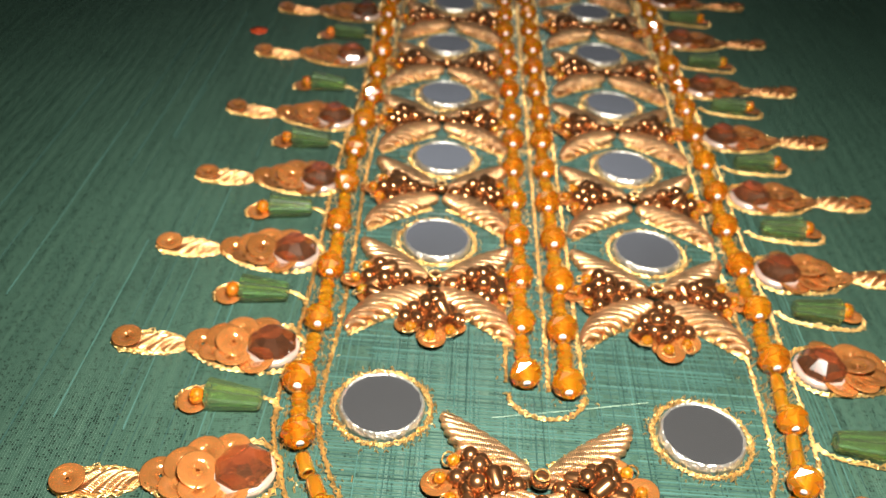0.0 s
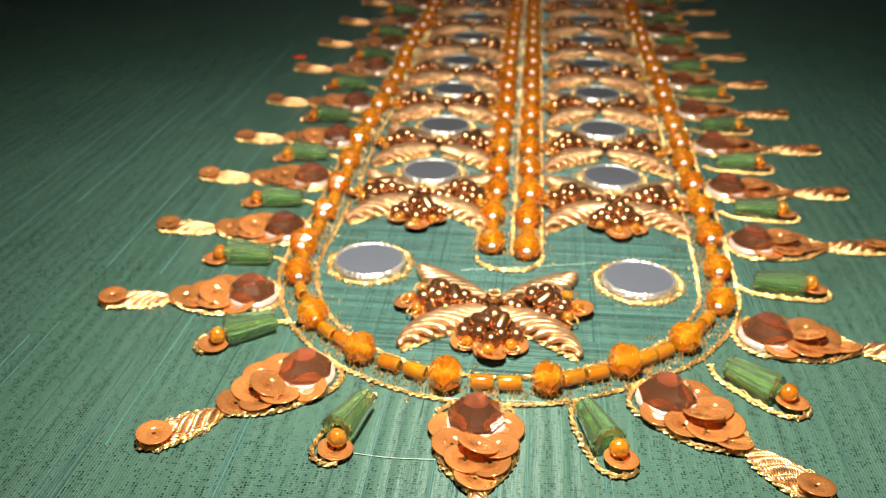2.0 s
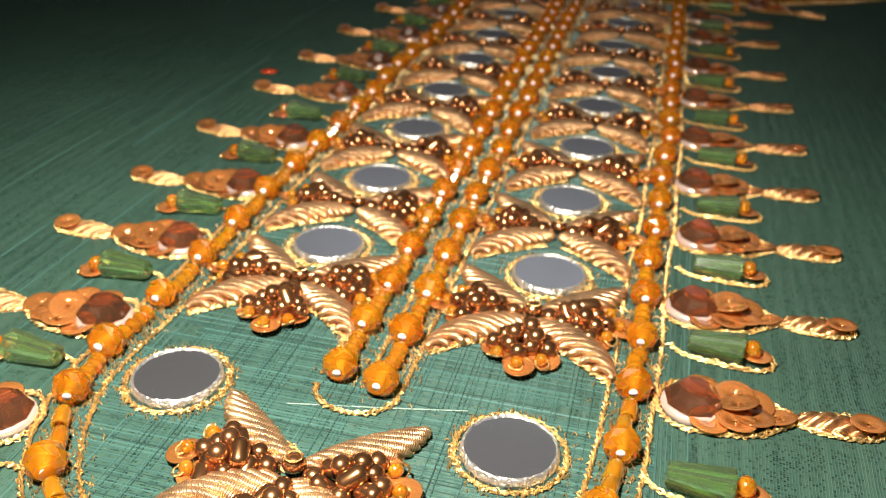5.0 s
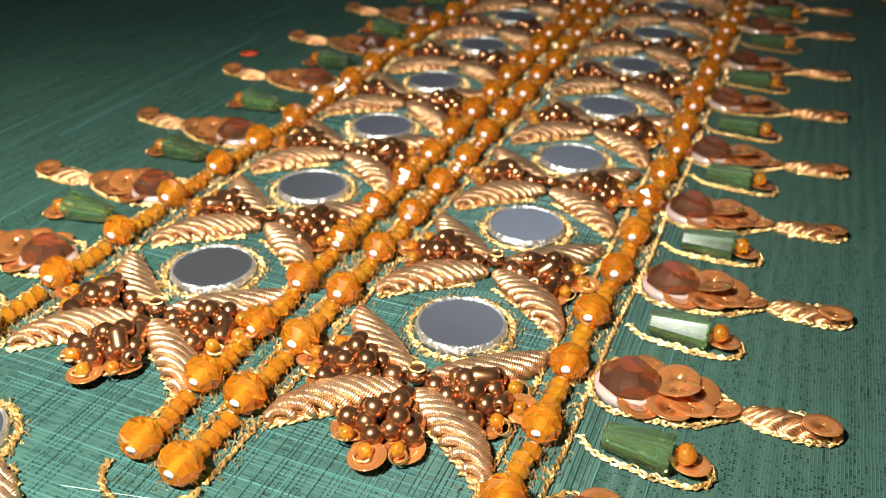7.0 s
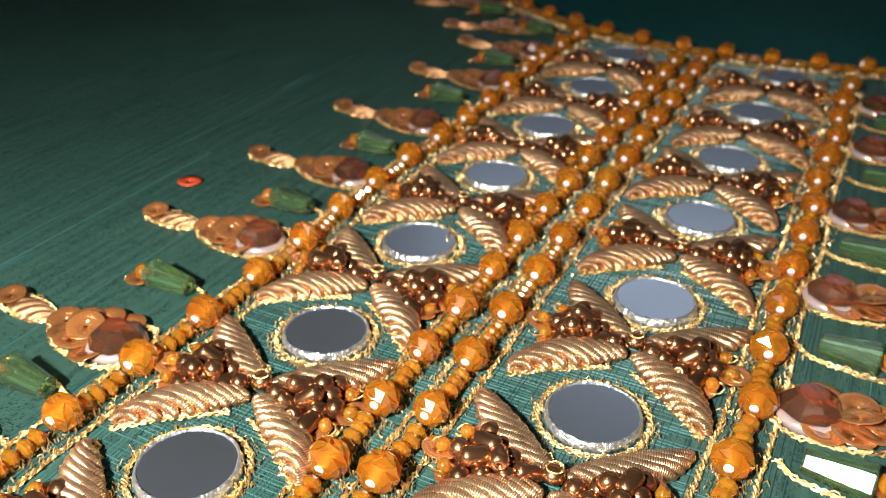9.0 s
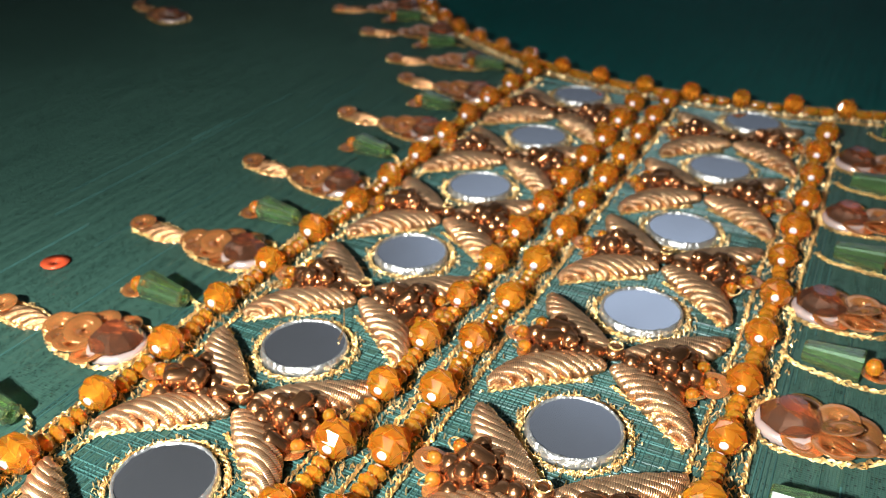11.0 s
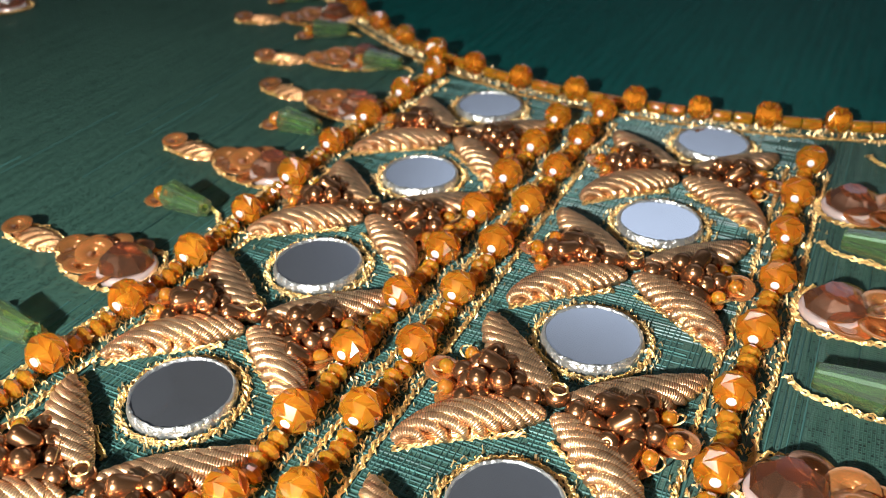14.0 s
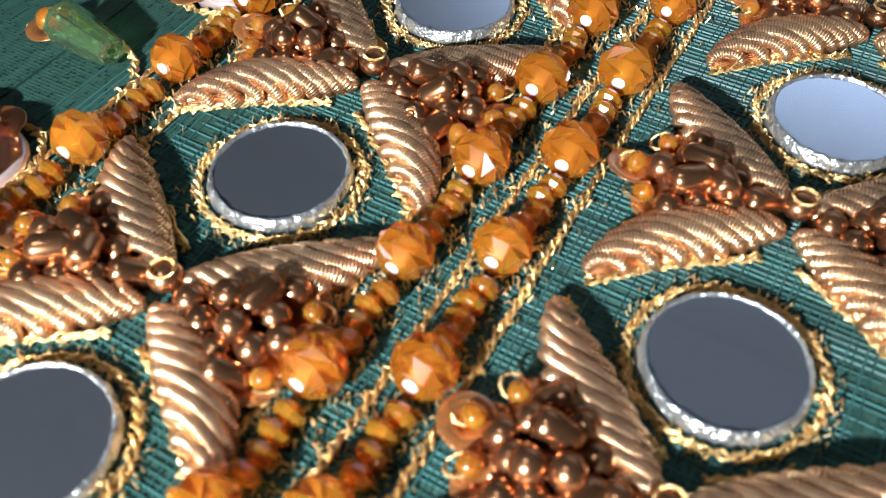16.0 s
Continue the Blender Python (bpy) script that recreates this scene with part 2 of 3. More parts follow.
# ---- building ----
def mesh_of(bm, name, mat, smooth=True):
    """A mesh from a bmesh whose plan is in centimetres."""
    bm.transform(Matrix.Scale(CM, 4))
    bm.normal_update()
    me = bpy.data.meshes.new(name)
    bm.to_mesh(me)
    bm.free()
    me.materials.append(mat)
    if smooth:
        me.polygons.foreach_set("use_smooth", [True] * len(me.polygons))
    return me


def at(x, y, z=0.0, rx=0, ry=0, rz=0):
    return pose(x * CM, y * CM, z * CM, rx, ry, rz)


def thing(name, m, label, category, group=""):
    ob = new(name)
    ob.empty_display_size = 0.003
    ob.matrix_basis = m
    return tagged(ob, label, category, group)


def part(name, me, parent, m=None, label=""):
    ob = new(name, me)
    ob.parent = parent
    if m is not None:
        ob.matrix_basis = m
    return tagged(ob, label)


def lathe(profile, sides, name, mat, smooth=True, waver=0.0, seed=0, closed=False):
    """A body of revolution about z from (radius, height) pairs."""
    rng = random.Random(seed)
    bm = bmesh.new()
    rings = []
    for r, z in profile:
        if r < 1e-6:
            rings.append([bm.verts.new((0, 0, z))])
        else:
            rings.append([bm.verts.new(((r + waver * rng.uniform(-1, 1)) * math.cos(2 * math.pi * k / sides), (r + waver * rng.uniform(-1, 1)) * math.sin(2 * math.pi * k / sides), z + waver * rng.uniform(-1, 1))) for k in range(sides)])
    if closed:
        rings.append(rings[0])
    for a, b in zip(rings, rings[1:]):
        for k in range(sides):
            n = (k + 1) % sides
            if len(a) == 1 and len(b) == 1:
                continue
            if len(a) == 1:
                bm.faces.new((a[0], b[n], b[k]))
            elif len(b) == 1:
                bm.faces.new((a[k], a[n], b[0]))
            else:
                bm.faces.new((a[k], a[n], b[n], b[k]))
    bmesh.ops.recalc_face_normals(bm, faces=bm.faces)
    return mesh_of(bm, name, mat, smooth)


def ball(radius, name, mat, sides=10, rings=6, squash=1.0, smooth=True, bore=0.0):
    prof = [(radius * math.sin(math.pi * k / rings), radius * squash * -math.cos(math.pi * k / rings)) for k in range(rings + 1)]
    prof[0], prof[-1] = (bore, prof[0][1] * (0.93 if bore else 1)), (bore, prof[-1][1] * (0.93 if bore else 1))
    if bore:
        prof = prof + [(bore, 0.0)]
        return lathe(prof, sides, name, mat, smooth, closed=True)
    return lathe(prof, sides, name, mat, smooth)


def gem(radius, squash, sides, rings, name, mat):
    """A round bead cut in staggered triangular facets."""
    bm = bmesh.new()
    rows = []
    for k in range(1, rings):
        a = math.pi * k / rings
        rows.append([bm.verts.new((radius * math.sin(a) * math.cos(2 * math.pi * (j + 0.5 * (k % 2)) / sides), radius * math.sin(a) * math.sin(2 * math.pi * (j + 0.5 * (k % 2)) / sides), -radius * squash * math.cos(a))) for j in range(sides)])
    bm.faces.new(rows[0][::-1])
    bm.faces.new(rows[-1])
    for k, (a, b) in enumerate(zip(rows, rows[1:])):
        for j in range(sides):
            n = (j + 1) % sides
            if k % 2:
                bm.faces.new((a[j], a[n], b[n]))
                bm.faces.new((a[j], b[n], b[j]))
            else:
                bm.faces.new((a[j], a[n], b[j]))
                bm.faces.new((a[n], b[n], b[j]))
    bmesh.ops.recalc_face_normals(bm, faces=bm.faces)
    return mesh_of(bm, name, mat, False)


def smooth_path(points, closed=False):
    """The same path with its corners rounded."""
    out, n = [], len(points)
    for k in range(n if closed else n - 1):
        p = [Vector(points[(k + d) % n]) if closed else Vector(points[min(max(k + d, 0), n - 1)]) for d in (-1, 0, 1, 2)]
        for t in (0, 0.25, 0.5, 0.75):
            out.append(0.5 * (2 * p[1] + (p[2] - p[0]) * t + (2 * p[0] - 5 * p[1] + 4 * p[2] - p[3]) * t * t + (3 * p[1] - p[0] - 3 * p[2] + p[3]) * t ** 3))
    if not closed:
        out.append(Vector(points[-1]))
    return out


def strand(bm, uv, line, radius, sides, closed, rng, starts):
    count, rings = len(line), []
    for k, p in enumerate(line):
        nxt, prv = line[(k + 1) % count if closed else min(k + 1, count - 1)], line[k - 1 if closed or k else 0]
        ahead = (nxt - prv).normalized()
        side = ahead.cross(Vector((0, 0, 1))).normalized()
        up = side.cross(ahead)
        r = radius * rng.uniform(0.75, 1.2)
        rings.append([bm.verts.new(p + (side * math.cos(2 * math.pi * j / sides) + up * math.sin(2 * math.pi * j / sides)) * r) for j in range(sides)])
    starts.append(rings[0][0])
    if closed:
        rings.append(rings[0])
    for k, (a, b) in enumerate(zip(rings, rings[1:])):
        for j in range(sides):
            n = (j + 1) % sides
            f = bm.faces.new((a[j], a[n], b[n], b[j]))
            for loop, w in zip(f.loops, ((k, j), (k, j + 1), (k + 1, j + 1), (k + 1, j))):
                loop[uv].uv = (w[0] * 0.035, w[1] / sides)
    if not closed:
        bm.faces.new(rings[0][::-1])
        bm.faces.new(rings[-1])


def cord_mesh(path, radius, name, mat, sides=4, step=0.04, twist=0.17, closed=False, seed=1, lift=0.0, single=False):
    """A chain-stitched cord along a path on the cloth: two thin strands that wind about each other, a little unevenly."""
    rng = random.Random(seed)
    pts = [Vector((p[0], p[1], p[2] if len(p) > 2 else 0.0)) for p in path]
    pts = smooth_path(pts, closed)
    fine = []
    if closed:
        pts.append(pts[0].copy())
    carry = 0.0
    for a, b in zip(pts, pts[1:]):
        length = (b - a).length
        while carry < length:
            fine.append(a.lerp(b, carry / length))
            carry += step
        carry -= length
    count = len(fine)
    bm = bmesh.new()
    uv = bm.loops.layers.uv.new()
    starts = []
    for ply in (0, 1, 2):
        line, thick = [], radius * (0.55 if ply < 2 else 0.3)
        loose = 1.0 if ply < 2 else 3.2
        for k, p in enumerate(fine):
            nxt, prv = fine[min(k + 1, count - 1)], fine[max(k - 1, 0)]
            d = (nxt - prv).normalized()
            side = Vector((d.y, -d.x, 0))
            phase = 2 * math.pi * k * step / twist + math.pi * ply
            wide = 0.0 if single else radius * (0.75 * math.cos(phase) + loose * rng.uniform(-0.35, 0.35))
            high = 0.0 if single else radius * (0.55 * math.sin(phase) + loose * rng.uniform(-0.1, 0.3))
            line.append(p + side * wide + Vector((0, 0, max(thick, radius + high) + lift)))
        strand(bm, uv, line, thick, sides, closed, rng, starts)
        if single:
            break
    if len(starts) == 3:
        bm.faces.new(starts)
    bmesh.ops.recalc_face_normals(bm, faces=bm.faces)
    return mesh_of(bm, name, mat, False)


def stitching(path, count, spread, name, seed, reach=0.1):
    """Short stray gold stitches scattered along a path, as one mass."""
    rng = random.Random(seed)
    bm = bmesh.new()
    uv = bm.loops.layers.uv.new()
    for _ in range(count):
        k = rng.randrange(len(path) - 1)
        a, b = path[k], path[k + 1]
        t = rng.random()
        x = a[0] + (b[0] - a[0]) * t + rng.gauss(0, spread)
        y = a[1] + (b[1] - a[1]) * t + rng.gauss(0, spread)
        ang, half, high = rng.uniform(0, 2 * math.pi), rng.uniform(0.3, 1.0) * reach / 2, rng.uniform(0.01, 0.06)
        dx, dy, w = math.cos(ang) * half, math.sin(ang) * half, rng.uniform(0.005, 0.010)
        ends = []
        for sx, z in ((-1, 0.0), (0, high), (1, 0.0)):
            ends.append([bm.verts.new((x + dx * sx - dy / half * w, y + dy * sx + dx / half * w, z)), bm.verts.new((x + dx * sx + dy / half * w, y + dy * sx - dx / half * w, z)), bm.verts.new((x + dx * sx, y + dy * sx, z + 2 * w))])
        for p, q in zip(ends, ends[1:]):
            for j in range(3):
                bm.faces.new((p[j], p[(j + 1) % 3], q[(j + 1) % 3], q[j]))
    return mesh_of(bm, name, M_STITCH, False)


def bezier(p0, p1, p2, n):
    return [Vector(p0).lerp(Vector(p1), k / n).lerp(Vector(p1).lerp(Vector(p2), k / n), k / n) for k in range(n + 1)]


def leaf_mesh(spine, width, height, name, ridges=6.0, lean=1.0):
    """A padded leaf of slanting metal coils along a spine, pointed at its outer end."""
    n, m = len(spine) - 1, 16
    bm = bmesh.new()
    uv = bm.loops.layers.uv.new()
    grid = []
    for i, p in enumerate(spine):
        u = i / n
        a, b = spine[max(i - 1, 0)], spine[min(i + 1, n)]
        side = Vector(((b - a).y, -(b - a).x, 0)).normalized()
        half = width / 2 * (math.sin(math.pi * (0.03 + 0.97 * u)) ** 0.6) + 0.01
        row = []
        for j in range(m + 1):
            v = 2 * j / m - 1
            ridge = abs(math.sin(math.pi * (ridges * u + lean * v)))
            dome = math.sqrt(max(0.0, 1 - v * v))
            fill = (half - 0.01) / (width / 2)
            z = dome * height * (0.25 + 0.75 * fill) * (0.42 + 0.58 * ridge ** 0.55) + 0.004
            swell = 1 + 0.16 * (ridge - 0.5)
            row.append(bm.verts.new((p.x + side.x * half * v * swell, p.y + side.y * half * v * swell, z if abs(v) < 1 else 0.0)))
        grid.append(row)
    for i in range(n):
        for j in range(m):
            f = bm.faces.new((grid[i][j], grid[i][j + 1], grid[i + 1][j + 1], grid[i + 1][j]))
            for loop, (a, b) in zip(f.loops, ((i, j), (i, j + 1), (i + 1, j + 1), (i + 1, j))):
                loop[uv].uv = ((b / m) * 0.35 - a / n * 0.25, ridges * a / n + lean * 2 * b / m)
    bmesh.ops.recalc_face_normals(bm, faces=bm.faces)
    return mesh_of(bm, name, M_LEAF)


def coil_meshes(spine, width, height, count, slant, name):
    """Tubes of wound wire laid slanting over a padded leaf, one mesh each."""
    n = len(spine) - 1

    def spot(u, v):
        i = min(max(u, 0.0), 1.0) * n
        k = min(int(i), n - 1)
        p = spine[k].lerp(spine[k + 1], i - k)
        d = spine[min(k + 2, n)] - spine[max(k - 1, 0)]
        side = Vector((d.y, -d.x, 0)).normalized()
        fill = math.sin(math.pi * (0.03 + 0.97 * min(max(u, 0.0), 1.0))) ** 0.6
        return p + side * (width / 2 * fill * v) + Vector((0, 0, 0.03 + height * (0.3 + 0.7 * fill) * math.sqrt(max(0.0, 1 - v * v))))

    out = []
    for c in range(count):
        rng = random.Random(c * 7 + 3)
        mid = (c + 0.5) / count
        bm = bmesh.new()
        uv = bm.loops.layers.uv.new()
        line = [spot(mid + slant * v * (0.35 + 0.65 * math.sin(math.pi * mid)) + rng.uniform(-0.008, 0.008), v) for v in [-1 + 2 * k / 13 for k in range(14)]]
        thick = 0.058 * (0.7 + 0.3 * math.sin(math.pi * mid))
        rings, run = [], [0.0]
        for a, b in zip(line, line[1:]):
            run.append(run[-1] + (b - a).length)
        for k, p in enumerate(line):
            d = (line[min(k + 1, 13)] - line[max(k - 1, 0)]).normalized()
            out_way = Vector((d.y, -d.x, 0)).normalized()
            up = out_way.cross(d)
            r = thick * (0.55 if k in (0, 13) else 1.0)
            rings.append([bm.verts.new(p + (out_way * math.cos(2 * math.pi * j / 7) + up * math.sin(2 * math.pi * j / 7)) * r) for j in range(7)])
        for k, (a, b) in enumerate(zip(rings, rings[1:])):
            for j in range(7):
                q = (j + 1) % 7
                f = bm.faces.new((a[j], a[q], b[q], b[j]))
                for loop, w in zip(f.loops, ((k, j), (k, j + 1), (k + 1, j + 1), (k + 1, j))):
                    loop[uv].uv = (run[w[0]], w[1] / 7)
        bm.faces.new(rings[0][::-1])
        bm.faces.new(rings[-1])
        bmesh.ops.recalc_face_normals(bm, faces=bm.faces)
        out.append(mesh_of(bm, name, M_COIL))
    return out


def weave_mesh(name, x0, x1, y0, y1, pitch, seed):
    """Slubbed silk yarns lying on the cloth both ways, as one mass; outside the panel only the lengthwise ones go on, ever fewer."""
    rng = random.Random(seed)
    verts, faces = [], []

    def yarn(a, b, thick, high):
        length = (b - a).length
        ahead = (b - a).normalized()
        side = Vector((-ahead.y, ahead.x, 0))
        steps = max(2, int(length / 0.7))
        drift = 0.0
        for k in range(steps + 1):
            drift = drift * 0.7 + rng.uniform(-0.005, 0.005)
            p = a.lerp(b, k / steps) + side * drift
            w = thick * rng.uniform(0.6, 1.3)
            for off, z in ((-w, 0.0), (-0.4 * w, high), (0.4 * w, high), (w, 0.0)):
                q = p + side * off
                verts.append((q.x * CM, q.y * CM, (q.z + z) * CM))
            if k:
                m = len(verts)
                faces.extend((m - 8 + j, m - 7 + j, m - 3 + j, m - 4 + j) for j in range(3))

    y = y0
    while y < y1:
        round_end = math.sqrt(max(0.0, 1 - (min(y + 0.8, 0.0) / 2.75) ** 2))
        reach = x1 * round_end - (rng.uniform(0, 1.1) if y > -0.5 else 0.0)
        a = Vector((-reach, y, 0.0))
        while a.x < reach:
            end = min(a.x + rng.uniform(0.8, 6.0), reach)
            if end - a.x > 0.3 and a.y < neck(a.x) and a.y < neck(end):
                yarn(a, Vector((end, y + rng.uniform(-0.01, 0.01), 0.0)), rng.uniform(0.005, 0.010), rng.uniform(0.008, 0.014))
            a = Vector((max(end, a.x) + rng.uniform(0.02, 0.25), y, 0.0))
        y += pitch * rng.uniform(0.93, 1.07)
    x = x0 - 5.0
    while x < x1 + 1.0:
        a = Vector((x, y0 - 3.0 + rng.uniform(0, 2), 0.002))
        stop = min(y1, neck(x))
        beyond = max(0.0, abs(x) - 3.2)
        while a.y < stop:
            end = min(a.y + rng.uniform(0.8, 6.0), stop)
            if end - a.y > 0.5 and rng.random() < (0.9 if beyond == 0 and a.y > -3.2 else 0.12 - beyond / 50):
                yarn(a, Vector((x, end, 0.002)), rng.uniform(0.005, 0.010), rng.uniform(0.006, 0.013))
            a = Vector((x, end + rng.uniform(0.05, 0.5), 0.002))
        x += pitch * rng.uniform(0.95, 1.2)
    me = bpy.data.meshes.new(name)
    me.from_pydata(verts, [], faces)
    me.materials.append(M_YARN)
    return me


# ---- setting ----
def neck(x):
    return 18.35 + (0.072 if x < 0 else 0.045) * x * x


def box(name, lo, hi, mat, label, category):
    bm = bmesh.new()
    bmesh.ops.create_cube(bm, size=1)
    bm.transform(Matrix.Translation([(a + b) / 2 for a, b in zip(lo, hi)]) @ Matrix.Diagonal([b - a for a, b in zip(lo, hi)] + [1]))
    bmesh.ops.bevel(bm, geom=bm.edges, offset=0.3, segments=1, affect="EDGES")
    return tagged(new(name, mesh_of(bm, name, mat, False)), label, category, kind="structure")


def sheet(name, columns, mat, z, thick, label):
    """A cloth with thickness from columns (x, y0, y1)."""
    bm = bmesh.new()
    n = 8
    top = [[bm.verts.new((x, y0 + (y1 - y0) * k / n, z)) for k in range(n + 1)] for x, y0, y1 in columns]
    low = [[bm.verts.new((x, y0 + (y1 - y0) * k / n, z - thick)) for k in range(n + 1)] for x, y0, y1 in columns]
    for c in range(len(columns) - 1):
        for k in range(n):
            bm.faces.new((top[c][k], top[c + 1][k], top[c + 1][k + 1], top[c][k + 1]))
            bm.faces.new((low[c][k], low[c][k + 1], low[c + 1][k + 1], low[c + 1][k]))
        for k in (0, n):
            bm.faces.new((top[c][k], top[c + 1][k], low[c + 1][k], low[c][k]))
    for c in (0, -1):
        for k in range(n):
            bm.faces.new((top[c][k], top[c][k + 1], low[c][k + 1], low[c][k]))
    bmesh.ops.recalc_face_normals(bm, faces=bm.faces)
    return tagged(new(name, mesh_of(bm, name, mat, False)), label, "fabric", kind="structure")


xs = sorted({-60 + 5 * k for k in range(25)} | {-14 + 0.5 * k for k in range(57)})
sheet("ground", [(x, -45, min(neck(x) + 0.45, 55)) for x in xs], M_SILK, 0.0, 0.03, "dark green slubbed silk fabric laid flat, embroidered")
sheet("ground_lining", [(x, -46, 62) for x in (-62, -30, 0, 30, 62)], M_LINING, -0.05, 0.03, "smooth teal back layer of the garment seen inside the neckline")
box("table", (-75, -60, -4.0), (75, 75, -0.081), M_TABLE, "plain wooden table top under the cloth", "table")
box("floor", (-210, -200, -50), (210, 190, -45), M_TABLE, "plain brown floor of the room", "floor")
# Ceiling and walls out of view, added as grey surfaces for the mirrors.
box("ceiling", (-210, -200, 230), (210, 190, 235), M_CEILING, "unseen grey ceiling, dulled to darken the mirror reflections", "ceiling")
box("wall_north", (-210, 190, -50), (210, 200, 235), M_WALL, "plain pale unseen wall, added for the mirrors to reflect", "wall")
box("wall_south", (-210, -210, -50), (210, -200, 235), M_WALL, "plain pale unseen wall, added for the mirrors to reflect", "wall")
box("wall_west", (-220, -210, -50), (-210, 200, 235), M_WALL, "plain pale unseen wall, added for the mirrors to reflect", "wall")
box("wall_east", (210, -210, -50), (220, 200, 235), M_WALL, "plain pale unseen wall, added for the mirrors to reflect", "wall")

tagged(new("silk_yarns", weave_mesh("silk_yarns", -2.9, 2.9, -3.5, 22, 0.044, 23)), "fine slubbed green silk yarns of the cloth", "fabric", kind="stuff")

# ---- mirrors ----
RING = [(0.53 * math.cos(2 * math.pi * k / 24), 0.53 * math.sin(2 * math.pi * k / 24)) for k in range(24)]
GLASS = lathe([(0, 0.0), (0.44, 0.0), (0.44, 0.085), (0.43, 0.095), (0, 0.095)], 48, "glass", M_MIRROR)
for poly in GLASS.polygons:
    poly.use_smooth = False
RIM = lathe([(0.436, 0.02), (0.424, 0.10), (0.434, 0.115), (0.452, 0.10), (0.466, 0.05), (0.474, 0.0)], 64, "rim", M_SILVER, True, 0.006, 3, True)
LOOP = cord_mesh(RING, 0.026, "thread_ring", M_CORD, closed=True, seed=4)
first = thing("round_mirror", at(-1.87, -0.97), "round silver mirror disc couched with a gold cord ring", "mirror", "embroidered mirrors")
part("glass", GLASS, first, None, "grey reflecting mirror glass")
part("rim", RIM, first, None, "crinkled silver foil rim")
part("thread_ring", LOOP, first, None, "twisted gold cord")
tagged(part("stitching", stitching([(0.54 * math.cos(a), 0.54 * math.sin(a)) for a in [2 * math.pi * k / 24 for k in range(25)]], 260, 0.04, "stitching", 6, 0.06), first, None, "tiny gold stitches"), kind="stuff")
spin = random.Random(5)
copy_thing(first, at(1.59, -1.08, 0, 0, 0, 130))
for row, (lx, ly, rx, ry) in enumerate([(-1.43, 2.15, 1.47, 2.24), (-1.43, 4.36, 1.45, 4.48), (-1.48, 6.58, 1.46, 6.63), (-1.53, 8.76, 1.46, 8.81),
                                        (-1.47, 11.01, 1.47, 11.05), (-1.51, 13.17, 1.42, 13.20), (-1.45, 15.34, 1.46, 15.43), (-1.50, 17.55, 1.58, 17.62)]):
    copy_thing(first, at(lx, ly, 0, 0, 0, spin.uniform(0, 360)))
    copy_thing(first, at(rx, ry, 0, 0, 0, spin.uniform(0, 360)))

# ---- beaded flowers ----
CORNERS = ((1, 1), (-1, 1), (-1, -1), (1, -1))
SPINES = [bezier((0.07 * sx, 0.10 * sy, 0), (0.60 * sx, 0.33 * sy, 0), (0.99 * sx, 0.90 * sy, 0), 48) for sx, sy in CORNERS]
LEAVES = [leaf_mesh(spine, 0.30, 0.13, "leaf", 9.0, 0.0) for spine in SPINES]
COILS = [coil_meshes(spine, 0.36, 0.150, 10, 0.23 * sx * sy, "coil") for spine, (sx, sy) in zip(SPINES, CORNERS)]
EDGES = [cord_mesh([(p.x, p.y) for p in bezier((0.10 * sx, 0.34 * sy, 0), (0.55 * sx, 0.58 * sy, 0), (1.0 * sx, 1.0 * sy, 0), 16)], 0.028, "edge_cord", M_CORD, seed=7) for sx, sy in ((1, 1), (-1, 1), (-1, -1), (1, -1))]
BRONZE = ball(0.105, "bead", M_BRONZE, 12, 8, 0.92)
BRONZE_LONG = lathe([(0.02, -0.14), (0.055, -0.135), (0.082, -0.11), (0.093, -0.07), (0.09, 0.0), (0.093, 0.07), (0.082, 0.11), (0.055, 0.135), (0.02, 0.14)], 12, "bead", M_BRONZE, True, 0, 0, True)
DISC = lathe([(0.018, 0.0), (0.155, 0.014), (0.17, 0.024), (0.162, 0.03), (0.018, 0.012)], 20, "sequin", M_SEQUIN, True, 0, 0, True)
SEED = ball(0.075, "seed_bead", M_AMBER_SMALL, 10, 6, 0.9)
STITCH = cord_mesh([(0.075 * math.cos(2 * math.pi * k / 8), 0.075 * math.sin(2 * math.pi * k / 8), -0.02) for k in range(8)], 0.022, "stitch_ring", M_CORD, closed=True, step=0.05, single=True)
NUB = ball(0.11, "centre_bead", M_BRONZE, 12, 8, 0.8)


